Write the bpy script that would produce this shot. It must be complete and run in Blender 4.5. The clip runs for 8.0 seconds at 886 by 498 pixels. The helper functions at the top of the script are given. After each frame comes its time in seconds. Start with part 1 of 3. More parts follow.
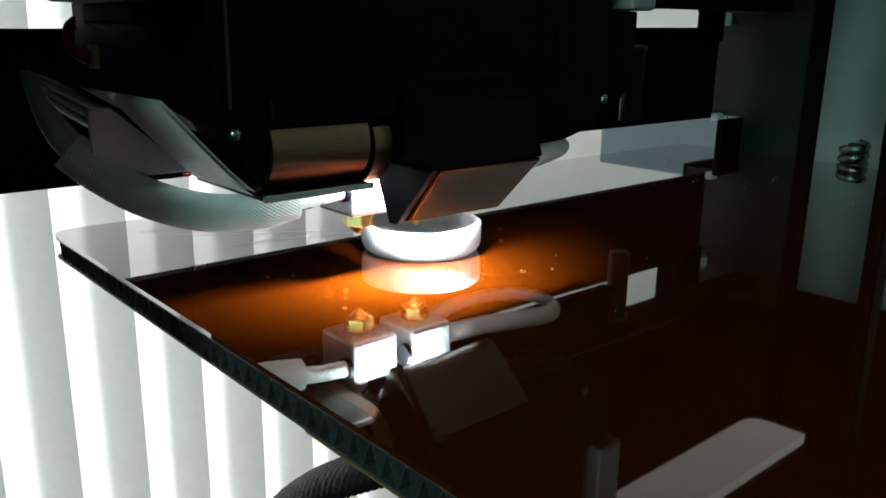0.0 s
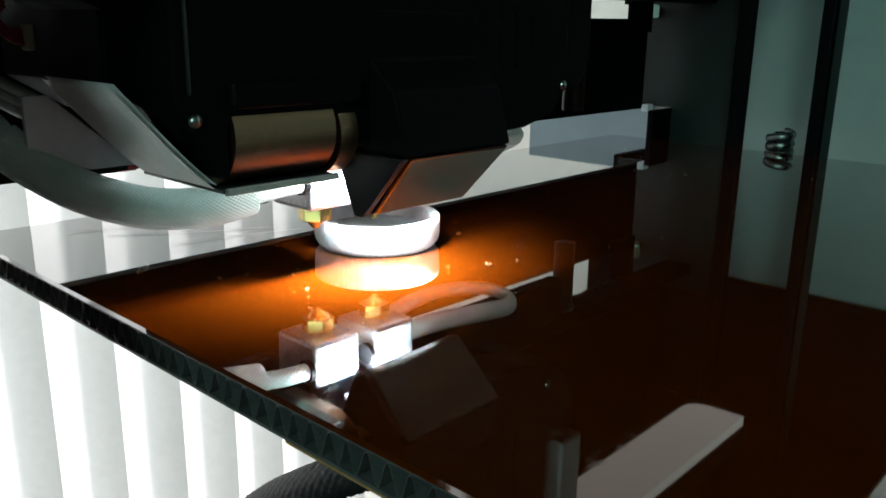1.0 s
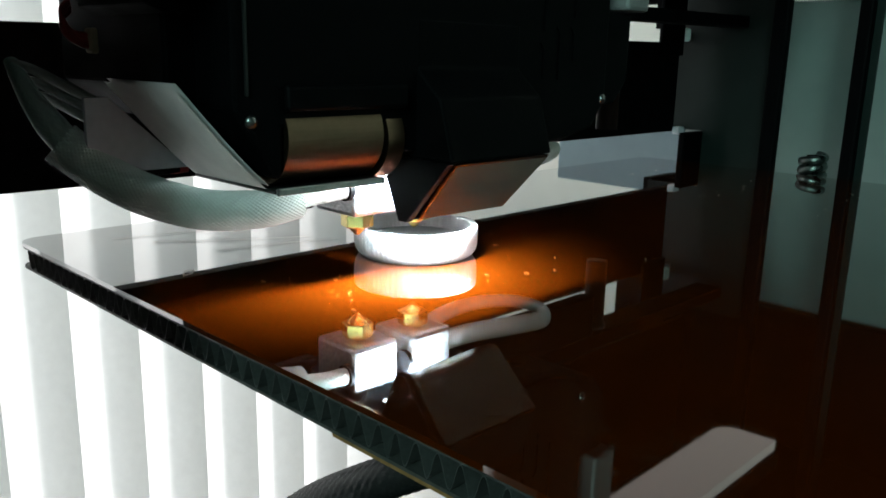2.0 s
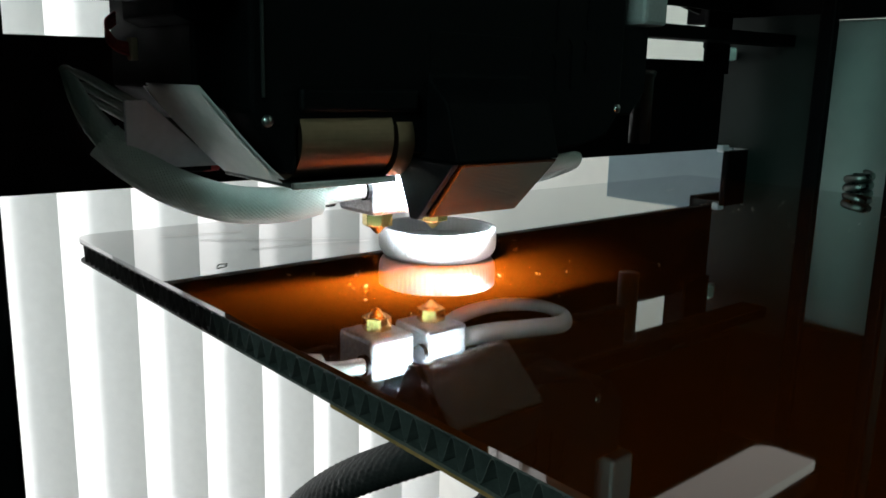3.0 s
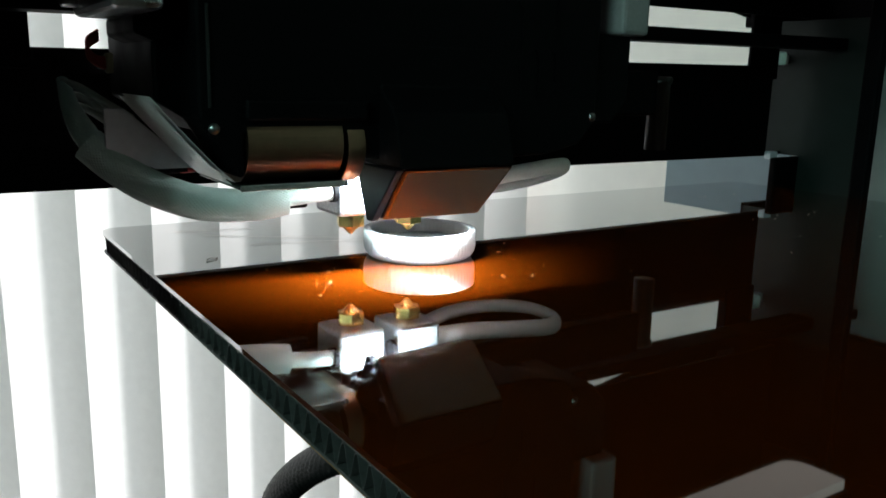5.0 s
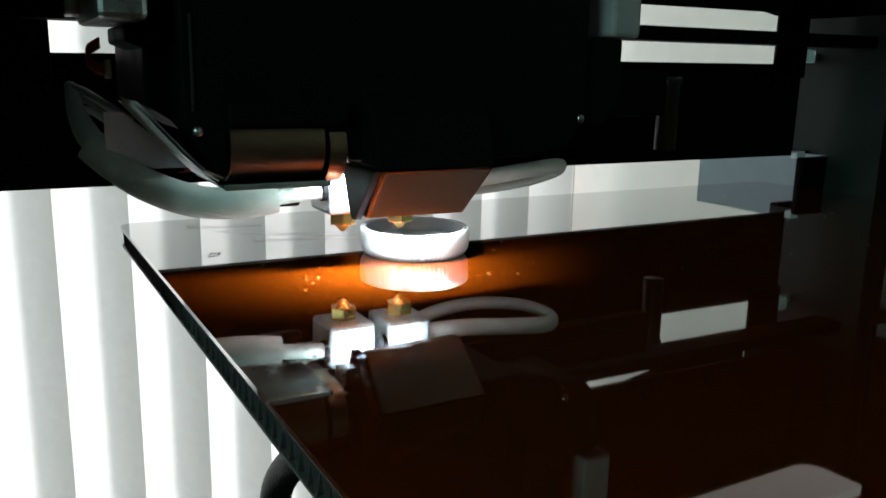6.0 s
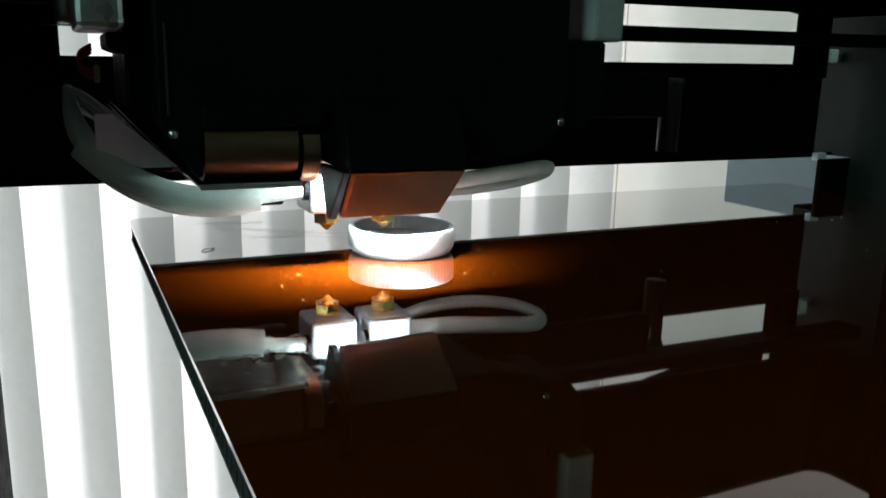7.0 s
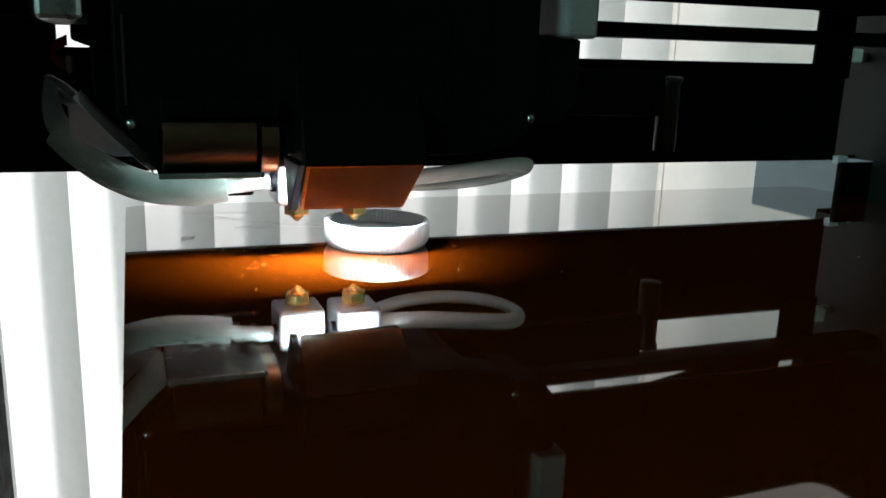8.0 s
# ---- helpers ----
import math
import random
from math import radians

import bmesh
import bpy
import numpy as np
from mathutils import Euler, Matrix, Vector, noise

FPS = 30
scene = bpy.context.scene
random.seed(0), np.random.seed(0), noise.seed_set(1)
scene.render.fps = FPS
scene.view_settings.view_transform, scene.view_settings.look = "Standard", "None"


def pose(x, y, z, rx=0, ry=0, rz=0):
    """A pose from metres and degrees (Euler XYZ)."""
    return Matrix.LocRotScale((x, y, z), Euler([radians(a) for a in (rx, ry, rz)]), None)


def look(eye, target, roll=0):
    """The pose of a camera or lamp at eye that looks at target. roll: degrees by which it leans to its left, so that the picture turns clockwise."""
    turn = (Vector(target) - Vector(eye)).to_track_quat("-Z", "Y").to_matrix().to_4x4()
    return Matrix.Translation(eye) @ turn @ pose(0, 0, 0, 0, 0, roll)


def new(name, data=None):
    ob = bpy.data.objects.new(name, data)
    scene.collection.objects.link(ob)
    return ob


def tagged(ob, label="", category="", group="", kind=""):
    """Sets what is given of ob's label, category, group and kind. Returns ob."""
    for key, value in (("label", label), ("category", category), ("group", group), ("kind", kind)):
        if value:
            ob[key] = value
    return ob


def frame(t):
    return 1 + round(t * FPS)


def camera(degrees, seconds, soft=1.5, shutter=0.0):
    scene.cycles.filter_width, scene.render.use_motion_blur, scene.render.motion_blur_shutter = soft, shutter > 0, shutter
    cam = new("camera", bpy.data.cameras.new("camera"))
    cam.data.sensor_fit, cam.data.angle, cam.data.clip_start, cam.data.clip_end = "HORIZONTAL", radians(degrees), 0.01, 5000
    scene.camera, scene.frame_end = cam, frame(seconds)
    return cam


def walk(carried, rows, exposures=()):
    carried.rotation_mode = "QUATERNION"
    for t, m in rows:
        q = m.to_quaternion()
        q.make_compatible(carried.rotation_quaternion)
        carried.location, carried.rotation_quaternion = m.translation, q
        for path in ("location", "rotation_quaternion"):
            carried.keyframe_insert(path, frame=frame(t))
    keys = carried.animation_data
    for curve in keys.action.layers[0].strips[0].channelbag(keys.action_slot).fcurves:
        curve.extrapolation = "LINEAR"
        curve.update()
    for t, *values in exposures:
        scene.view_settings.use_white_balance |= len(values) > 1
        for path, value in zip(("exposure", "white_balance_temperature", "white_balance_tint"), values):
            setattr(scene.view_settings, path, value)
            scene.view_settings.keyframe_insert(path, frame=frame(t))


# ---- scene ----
cam = camera(57.56, 8.0, soft=1.7)
ROWS = [
    (0.0, 0.0, 0.0, 0.0598, 74.77, -0.79, -40.95),
    (0.5, -0.0004, 0.0082, 0.0602, 74.69, -0.70, -44.38),
    (1.0, -0.0032, 0.0139, 0.0563, 74.71, -0.83, -47.20),
    (1.5, -0.0089, 0.0184, 0.0542, 75.57, -1.22, -47.29),
    (3.0, -0.0075, -0.0033, 0.0489, 78.23, -1.35, -40.61),
    (3.5, -0.0057, -0.0100, 0.0487, 78.20, -1.58, -39.52),
    (4.0, 0.0001, -0.0166, 0.0506, 78.23, -1.77, -37.70),
    (4.5, 0.0082, -0.0249, 0.0515, 78.12, -1.60, -35.31),
    (6.0, 0.0283, -0.0481, 0.0544, 77.72, -1.17, -29.02),
    (6.5, 0.0361, -0.0562, 0.0558, 77.29, -1.16, -26.94),
    (7.0, 0.0449, -0.0624, 0.0572, 77.31, -1.21, -25.10),
    (7.5, 0.0575, -0.0685, 0.0589, 76.96, -1.78, -22.87),
    (8.0, 0.0689, -0.0733, 0.0578, 76.89, -1.88, -20.79),
]
walk(cam, [(t, pose(x, y, z, rx, ry, rz)) for t, x, y, z, rx, ry, rz in ROWS],
     [(0.0, 0.08), (0.5, 0.2), (1.0, 0.42), (1.5, 0.4), (3.0, 0.16), (4.5, 0.04), (6.0, 0.0), (8.0, 0.0)])

# ---- light ----
WINDOW_LIGHT, HEAD_LED, BAR_GLOW, SIDE_LIGHT, SUN = 14.5, 0.46, 0.32, 11.0, 5.0
world = bpy.data.worlds.new("sky")
scene.world = world
world.use_nodes = True
wn = world.node_tree.nodes
sky = wn.new("ShaderNodeTexSky")
sky.sky_type = "NISHITA"
sky.sun_disc = False
SUN_HEIGHT, SUN_SIDE = 28, 34
sky.sun_elevation, sky.sun_rotation = radians(SUN_HEIGHT), radians(SUN_SIDE)
world.node_tree.links.new(sky.outputs[0], wn["Background"].inputs[0])
wn["Background"].inputs[1].default_value = 0.1


def area(name, m, sx, sy, watts, colour=(1, 1, 1), spread=180):
    data = bpy.data.lights.new(name, "AREA")
    data.shape, data.size, data.size_y, data.energy, data.color = "RECTANGLE", sx, sy, watts, colour
    data.spread = radians(spread)
    ob = new(name, data)
    ob.matrix_world = m
    return ob


# low hazy sun outside the window behind the blinds
sun_data = bpy.data.lights.new("sun", "SUN")
sun_data.energy, sun_data.angle, sun_data.color = SUN, radians(32), (0.97, 0.99, 1.0)
sun = new("sun", sun_data)
sun.matrix_world = look((2.0 * math.sin(radians(SUN_SIDE)), 2.0 * math.cos(radians(SUN_SIDE)), 2.0 * math.tan(radians(SUN_HEIGHT))), (0, 0, 0))
# daylight in the opening of the window behind the blinds
area("window_daylight", pose(-0.05, 1.10, 0.1, -90, 0, 0), 1.7, 2.0, WINDOW_LIGHT, (0.95, 0.98, 1.0))
# daylight in the opening of the small window in the wall beside the printer
area("side_window_daylight", pose(-1.19, -0.60, 0.75, 0, -90, 0), 0.7, 0.6, SIDE_LIGHT, (0.56, 1.0, 0.90))


# ---- materials ----
def material(name, colour, rough=0.5, metal=0.0, grain=0.0, scale=400.0, bump=0.0, wear=0.0, coat=0.0, ior=1.5,
             emit=None, strength=0.0, transmission=0.0, tone=0.25):
    m = bpy.data.materials.new(name)
    m.use_nodes = True
    nt = m.node_tree
    b = nt.nodes["Principled BSDF"]
    b.inputs["Base Color"].default_value = (*colour, 1)
    b.inputs["Roughness"].default_value = rough
    b.inputs["Metallic"].default_value = metal
    b.inputs["IOR"].default_value = ior
    b.inputs["Coat Weight"].default_value = coat
    b.inputs["Coat Roughness"].default_value = 0.02
    b.inputs["Coat IOR"].default_value = 1.6
    b.inputs["Transmission Weight"].default_value = transmission
    if emit:
        b.inputs["Emission Color"].default_value = (*emit, 1)
        b.inputs["Emission Strength"].default_value = strength
    co = nt.nodes.new("ShaderNodeTexCoord")
    if grain or bump:
        fine = nt.nodes.new("ShaderNodeTexNoise")
        fine.inputs["Scale"].default_value = scale
        fine.inputs["Detail"].default_value = 4
        nt.links.new(co.outputs["Object"], fine.inputs["Vector"])
        broad = nt.nodes.new("ShaderNodeTexNoise")
        broad.inputs["Scale"].default_value = scale * 0.09
        broad.inputs["Detail"].default_value = 3
        nt.links.new(co.outputs["Object"], broad.inputs["Vector"])
        add = nt.nodes.new("ShaderNodeMix")
        add.data_type = "FLOAT"
        add.inputs[0].default_value = 0.5
        nt.links.new(fine.outputs[0], add.inputs[2])
        nt.links.new(broad.outputs[0], add.inputs[3])
        if grain:
            ramp = nt.nodes.new("ShaderNodeMapRange")
            ramp.inputs[1].default_value, ramp.inputs[2].default_value = 0.3, 0.7
            ramp.inputs[3].default_value, ramp.inputs[4].default_value = 1 - grain, 1 + grain
            nt.links.new(add.outputs[0], ramp.inputs[0])
            mul = nt.nodes.new("ShaderNodeVectorMath")
            mul.operation = "SCALE"
            mul.inputs[0].default_value = colour
            nt.links.new(ramp.outputs[0], mul.inputs["Scale"])
            nt.links.new(mul.outputs[0], b.inputs["Base Color"])
        if wear:
            wr = nt.nodes.new("ShaderNodeMapRange")
            wr.inputs[1].default_value, wr.inputs[2].default_value = 0.3, 0.7
            wr.inputs[3].default_value, wr.inputs[4].default_value = max(0.0, rough - wear), min(1.0, rough + wear)
            nt.links.new(broad.outputs[0], wr.inputs[0])
            nt.links.new(wr.outputs[0], b.inputs["Roughness"])
        if bump:
            bp = nt.nodes.new("ShaderNodeBump")
            bp.inputs["Strength"].default_value = bump
            bp.inputs["Distance"].default_value = 0.0004
            nt.links.new(fine.outputs[0], bp.inputs["Height"])
            nt.links.new(bp.outputs[0], b.inputs["Normal"])
    return m


BED = material("amber_glossy_sheet", (0.070, 0.0104, 0.0004), 0.025, grain=0.07, scale=90, wear=0.015, ior=1.7, coat=1.0)


def smudges(m, clean, greasy, centre, reach):
    """A patch of greasy finger marks, small blurred spots on an otherwise clean gloss."""
    nt = m.node_tree
    co = nt.nodes.new("ShaderNodeTexCoord")
    away = nt.nodes.new("ShaderNodeVectorMath")
    away.operation = "DISTANCE"
    away.inputs[1].default_value = centre
    nt.links.new(co.outputs["Object"], away.inputs[0])
    patch = nt.nodes.new("ShaderNodeMapRange")
    patch.inputs[1].default_value, patch.inputs[2].default_value = reach, reach * 0.3
    nt.links.new(away.outputs["Value"], patch.inputs[0])
    noise = nt.nodes.new("ShaderNodeTexNoise")
    noise.inputs["Scale"].default_value = 330.0
    noise.inputs["Detail"].default_value = 2
    nt.links.new(co.outputs["Object"], noise.inputs["Vector"])
    spots = nt.nodes.new("ShaderNodeMapRange")
    spots.inputs[1].default_value, spots.inputs[2].default_value = 0.50, 0.66
    nt.links.new(noise.outputs[0], spots.inputs[0])
    both = nt.nodes.new("ShaderNodeMath")
    both.operation = "MULTIPLY"
    nt.links.new(patch.outputs[0], both.inputs[0])
    nt.links.new(spots.outputs[0], both.inputs[1])
    out = nt.nodes.new("ShaderNodeMapRange")
    out.inputs[3].default_value, out.inputs[4].default_value = clean, greasy
    nt.links.new(both.outputs[0], out.inputs[0])
    for socket in ("Roughness", "Coat Roughness"):
        nt.links.new(out.outputs[0], nt.nodes["Principled BSDF"].inputs[socket])


smudges(BED, 0.025, 0.15, (0.082, 0.086, 0.0), 0.030)
CORE = material("dark_corrugated_board", (0.022, 0.021, 0.020), 0.55, grain=0.4, scale=900, bump=0.2)
CORE_EDGE = material("grey_cut_edge", (0.055, 0.055, 0.053), 0.6, grain=0.4, scale=1200, bump=0.3)
CORK = material("tan_insulation", (0.32, 0.16, 0.05), 0.8, grain=0.4, scale=700, bump=0.4)
BLACK = material("black_moulded_plastic", (0.0022, 0.0022, 0.0026), 0.5, ior=1.13, grain=0.4, scale=900, bump=0.12, wear=0.1)
BLACK_GLOSS = material("black_glossy_plastic", (0.010, 0.010, 0.010), 0.34, grain=0.3, scale=700, bump=0.05, wear=0.08)
BLACK_METAL = material("black_powder_coated_steel", (0.0022, 0.0022, 0.0026), 0.55, ior=1.1, grain=0.4, scale=1600, bump=0.25, wear=0.1)
# grey metal; the warm tint stands in for the bed's reflected amber glow
AMBER_LIT_METAL = material("satin_grey_metal_amber_lit", (0.22, 0.145, 0.095), 0.34, 1.0, grain=0.08, scale=700, wear=0.04)
BLUE = material("pale_blue_grey_painted_steel", (0.23, 0.34, 0.38), 0.5, grain=0.1, scale=60, bump=0.05, wear=0.1)
TINT = material("dark_tinted_acrylic", (0.010, 0.017, 0.015), 0.6, ior=1.25, grain=0.2, scale=80, wear=0.1)
DUCT = material("brushed_dark_aluminium", (0.23, 0.20, 0.185), 0.15, 1.0, grain=0.05, scale=2500, wear=0.03)
SILVER = material("brushed_aluminium", (0.55, 0.56, 0.57), 0.33, 1.0, grain=0.18, scale=1500, bump=0.1, wear=0.1)
BLOCK = material("cast_aluminium", (0.62, 0.64, 0.66), 0.45, 1.0, grain=0.35, scale=1100, bump=0.6, wear=0.1)
MOTOR = material("grey_stepper_motor", (0.27, 0.27, 0.27), 0.42, 0.2, grain=0.15, scale=900, bump=0.1, wear=0.1)
BRASS = material("brass", (0.93, 0.72, 0.28), 0.22, 1.0, grain=0.15, scale=1500, wear=0.08)
CHROME = material("dull_chrome", (0.30, 0.32, 0.32), 0.28, 1.0, grain=0.3, scale=1500, wear=0.1)
DARK_CHROME = material("dull_dark_steel", (0.16, 0.19, 0.18), 0.35, 1.0, grain=0.4, scale=1500, bump=0.3, wear=0.15)
SLEEVE = material("white_braided_glass_fibre", (0.72, 0.83, 0.80), 0.6, grain=0.08, scale=2500, bump=0.08)
WIRE_WHITE = material("white_silicone_wire", (0.62, 0.62, 0.60), 0.5, grain=0.08, scale=900)
WIRE_RED = material("red_wire", (0.42, 0.035, 0.03), 0.4, grain=0.1, scale=900)
GUARD = material("pale_grey_sheet", (0.76, 0.76, 0.82), 0.5, grain=0.1, scale=500, bump=0.05)
FIN = material("polished_metal_shield", (0.82, 0.79, 0.78), 0.33, 0.1, grain=0.1, scale=300, wear=0.08)
PRINT = material("white_printed_plastic", (0.82, 0.84, 0.88), 0.45, grain=0.04, scale=1500, bump=0.1)
soft_print = PRINT.node_tree.nodes["Principled BSDF"]
soft_print.inputs["Subsurface Weight"].default_value = 0.6
soft_print.inputs["Subsurface Radius"].default_value = (1.0, 1.0, 1.05)
soft_print.inputs["Subsurface Scale"].default_value = 0.006
WALLP = material("pale_grey_green_painted_steel", (0.215, 0.27, 0.255), 0.5, grain=0.1, scale=60, bump=0.05, wear=0.1)
HOSE = material("black_nylon_braid", (0.016, 0.016, 0.016), 0.45, grain=0.4, scale=2500, bump=0.4)
GREEN = material("pale_green_plastic", (0.55, 0.85, 0.76), 0.4, grain=0.1, scale=900, transmission=0.6)
ROOM = material("cream_wall_paint", (0.80, 0.77, 0.71), 0.8, grain=0.05, scale=30, bump=0.1)
CARPET = material("grey_brown_carpet", (0.16, 0.14, 0.12), 0.95, grain=0.4, scale=200, bump=0.5)
WOOD = material("dark_wood_desk", (0.09, 0.05, 0.03), 0.4, grain=0.35, scale=25, bump=0.1, wear=0.1)
# unseen walls and ceiling: the room's dimness is put into these two colours
SHADED_WALL = material("shaded_wall_paint", (0.060, 0.054, 0.048), 0.85, grain=0.08, scale=30, bump=0.1)
SHADED_CEIL = material("shaded_ceiling_paint", (0.10, 0.10, 0.095), 0.85, grain=0.04, scale=20, bump=0.1)
FRAME_W = material("white_window_frame", (0.78, 0.78, 0.76), 0.4, grain=0.05, scale=60)
BAR = material("lamp_diffuser", (0.8, 0.78, 0.74), 0.5, emit=(1.0, 0.93, 0.84), strength=BAR_GLOW, grain=0.03, scale=200)
STRAND = material("pale_filament_strand", (0.75, 0.73, 0.68), 0.5)
CONN = material("tan_connector", (0.55, 0.45, 0.32), 0.5, grain=0.1, scale=900)
LEDM = material("white_led_board", (0.8, 0.8, 0.8), 0.4, emit=(1, 1, 1), strength=6.0)


def blind_cloth():
    m = bpy.data.materials.new("white_blind_vane")
    m.use_nodes = True
    nt = m.node_tree
    out = nt.nodes["Material Output"]
    nt.nodes.remove(nt.nodes["Principled BSDF"])
    co = nt.nodes.new("ShaderNodeTexCoord")
    no = nt.nodes.new("ShaderNodeTexNoise")
    no.inputs["Scale"].default_value = 90
    no.inputs["Detail"].default_value = 5
    nt.links.new(co.outputs["Object"], no.inputs["Vector"])
    cr = nt.nodes.new("ShaderNodeMapRange")
    cr.inputs[3].default_value, cr.inputs[4].default_value = 0.92, 1.04
    nt.links.new(no.outputs[0], cr.inputs[0])
    mul = nt.nodes.new("ShaderNodeVectorMath")
    mul.operation = "SCALE"
    mul.inputs[0].default_value = (0.74, 0.74, 0.73)
    nt.links.new(cr.outputs[0], mul.inputs["Scale"])
    d = nt.nodes.new("ShaderNodeBsdfDiffuse")
    t = nt.nodes.new("ShaderNodeBsdfTranslucent")
    nt.links.new(mul.outputs[0], d.inputs[0])
    nt.links.new(mul.outputs[0], t.inputs[0])
    mx = nt.nodes.new("ShaderNodeMixShader")
    mx.inputs[0].default_value = 0.5
    nt.links.new(d.outputs[0], mx.inputs[1])
    nt.links.new(t.outputs[0], mx.inputs[2])
    nt.links.new(mx.outputs[0], out.inputs[0])
    return m


VANE = blind_cloth()


# ---- mesh helpers ----
def part(name, bm, mat, parent=None, label="", smooth=False):
    bmesh.ops.recalc_face_normals(bm, faces=bm.faces)
    me = bpy.data.meshes.new(name)
    bm.to_mesh(me)
    bm.free()
    for p in me.polygons:
        p.use_smooth = smooth
    me.materials.append(mat)
    ob = new(name, me)
    if parent:
        ob.parent = parent
    if label:
        ob["label"] = label
    return ob


def thing(name, label, category, group="", kind="", at=(0, 0, 0)):
    ob = new(name)
    ob.empty_display_size = 0.01
    return tagged(ob, label, category, group, kind)


def box(lo, hi, bevel=0.0, segments=2, bm=None):
    own = bmesh.new()
    bmesh.ops.create_cube(own, size=1)
    for v in own.verts:
        v.co = Vector([lo[k] + (v.co[k] + 0.5) * (hi[k] - lo[k]) for k in range(3)])
    if bevel:
        bmesh.ops.bevel(own, geom=own.edges[:], offset=bevel, segments=segments, affect="EDGES", profile=0.5)
    return merge(bm, own)


def merge(bm, own):
    if bm is None:
        return own
    me = bpy.data.meshes.new("tmp")
    own.to_mesh(me)
    own.free()
    bm.from_mesh(me)
    bpy.data.meshes.remove(me)
    return bm


def prism(poly, axis, lo, hi, bevel=0.0, bm=None):
    """A polygon in the two other axes, drawn out along one axis."""
    own = bmesh.new()

    def at(u, v, w):
        c = [u, v]
        c.insert(axis, w)
        return c
    a = [own.verts.new(at(u, v, lo)) for u, v in poly]
    b = [own.verts.new(at(u, v, hi)) for u, v in poly]
    own.faces.new(a)
    own.faces.new(b[::-1])
    for i in range(len(a)):
        j = (i + 1) % len(a)
        own.faces.new((a[i], b[i], b[j], a[j]))
    bmesh.ops.recalc_face_normals(own, faces=own.faces)
    if bevel:
        bmesh.ops.bevel(own, geom=own.edges[:], offset=bevel, segments=2, affect="EDGES", profile=0.5)
    return merge(bm, own)


def lathe(profile, centre, n=48, bm=None, flute=0.0, flutes=0, axis=2, caps=True):
    own = bmesh.new()
    rows = []
    for r, h in profile:
        row = []
        for k in range(n):
            a = 2 * math.pi * k / n
            rr = r * (1 + flute * math.cos(flutes * a)) if flutes else r
            c = [rr * math.cos(a), rr * math.sin(a)]
            c.insert(axis, h)
            row.append(own.verts.new([centre[i] + c[i] for i in range(3)]))
        rows.append(row)
    for a, b in zip(rows, rows[1:]):
        for k in range(n):
            own.faces.new((a[k], a[(k + 1) % n], b[(k + 1) % n], b[k]))
    if caps:
        own.faces.new(rows[0])
        own.faces.new(rows[-1][::-1])
    return merge(bm, own)


def spline(points, steps=16):
    p = [Vector(q) for q in points]
    p = [2 * p[0] - p[1], *p, 2 * p[-1] - p[-2]]
    out = []
    for i in range(1, len(p) - 2):
        for s in range(steps):
            u = s / steps
            a, b, c, d = p[i - 1:i + 3]
            out.append(0.5 * (2 * b + (c - a) * u + (2 * a - 5 * b + 4 * c - d) * u * u + (3 * b - a - 3 * c + d) * u ** 3))
    out.append(p[-2])
    return out


def tube(points, radius, n=16, steps=16, braid=0.0, strands=12, flat=1.0, bm=None, up=(0, 0, 1), taper=None, caps=True):
    """A tube along a smooth line. braid: relief of a woven surface; flat: height of the section against its width."""
    own = bmesh.new()
    line = spline(points, steps)
    side = None
    rows, run = [], 0.0
    for i, c in enumerate(line):
        tan = (line[min(i + 1, len(line) - 1)] - line[max(i - 1, 0)]).normalized()
        if side is None:
            side = tan.cross(Vector(up)).normalized()
        side = (side - tan * side.dot(tan)).normalized()
        top = side.cross(tan).normalized()
        if i:
            run += (c - line[i - 1]).length
        u = i / (len(line) - 1)
        r0 = radius * (taper(u) if taper else 1)
        row = []
        for k in range(n):
            a = 2 * math.pi * k / n
            r = r0
            if braid:
                q = run / (radius * 2 * math.pi) * strands
                r = r0 * (1 + braid * math.cos(strands * a) * math.cos(q * 5.0))
            row.append(own.verts.new(c + side * r * math.cos(a) + top * r * flat * math.sin(a)))
        rows.append(row)
    for a, b in zip(rows, rows[1:]):
        for k in range(n):
            own.faces.new((a[k], a[(k + 1) % n], b[(k + 1) % n], b[k]))
    if caps:
        own.faces.new(rows[0][::-1])
        own.faces.new(rows[-1])
    return merge(bm, own)


# ---- the room ----
def slab(name, lo, hi, mat, label, category="wall"):
    ob = part(name, box(lo, hi), mat)
    return tagged(ob, label, category, kind="structure")


slab("floor", (-1.3, -1.9, -1.0), (0.96, 1.5, -0.95), CARPET, "grey-brown carpeted floor of a dim room", "floor")
slab("ceiling", (-1.3, -1.9, 1.45), (0.96, 1.5, 1.5), SHADED_CEIL, "plain unseen ceiling, its colour darkened to keep the room dim", "ceiling")
slab("wall_east", (0.86, -1.9, -0.95), (0.96, 1.0, 1.45), ROOM, "cream painted wall of the room")
slab("wall_south", (-1.3, -1.9, -0.95), (0.86, -1.8, 1.45), SHADED_WALL, "unseen wall, its colour darkened for the dim end of the room")
# back wall with the window's opening
WX0, WX1, WZ0, WZ1 = -0.95, 0.858, -0.93, 1.15
back = box((-1.3, 1.0, -0.95), (WX0, 1.12, 1.45))
box((WX1, 1.0, -0.95), (0.96, 1.12, 1.45), bm=back)
box((WX0, 1.0, WZ1), (WX1, 1.12, 1.45), bm=back)
box((WX0, 1.0, -0.95), (WX1, 1.12, WZ0), bm=back)
tagged(part("wall_north", back, ROOM), "cream painted wall round a tall window", "wall", kind="structure")
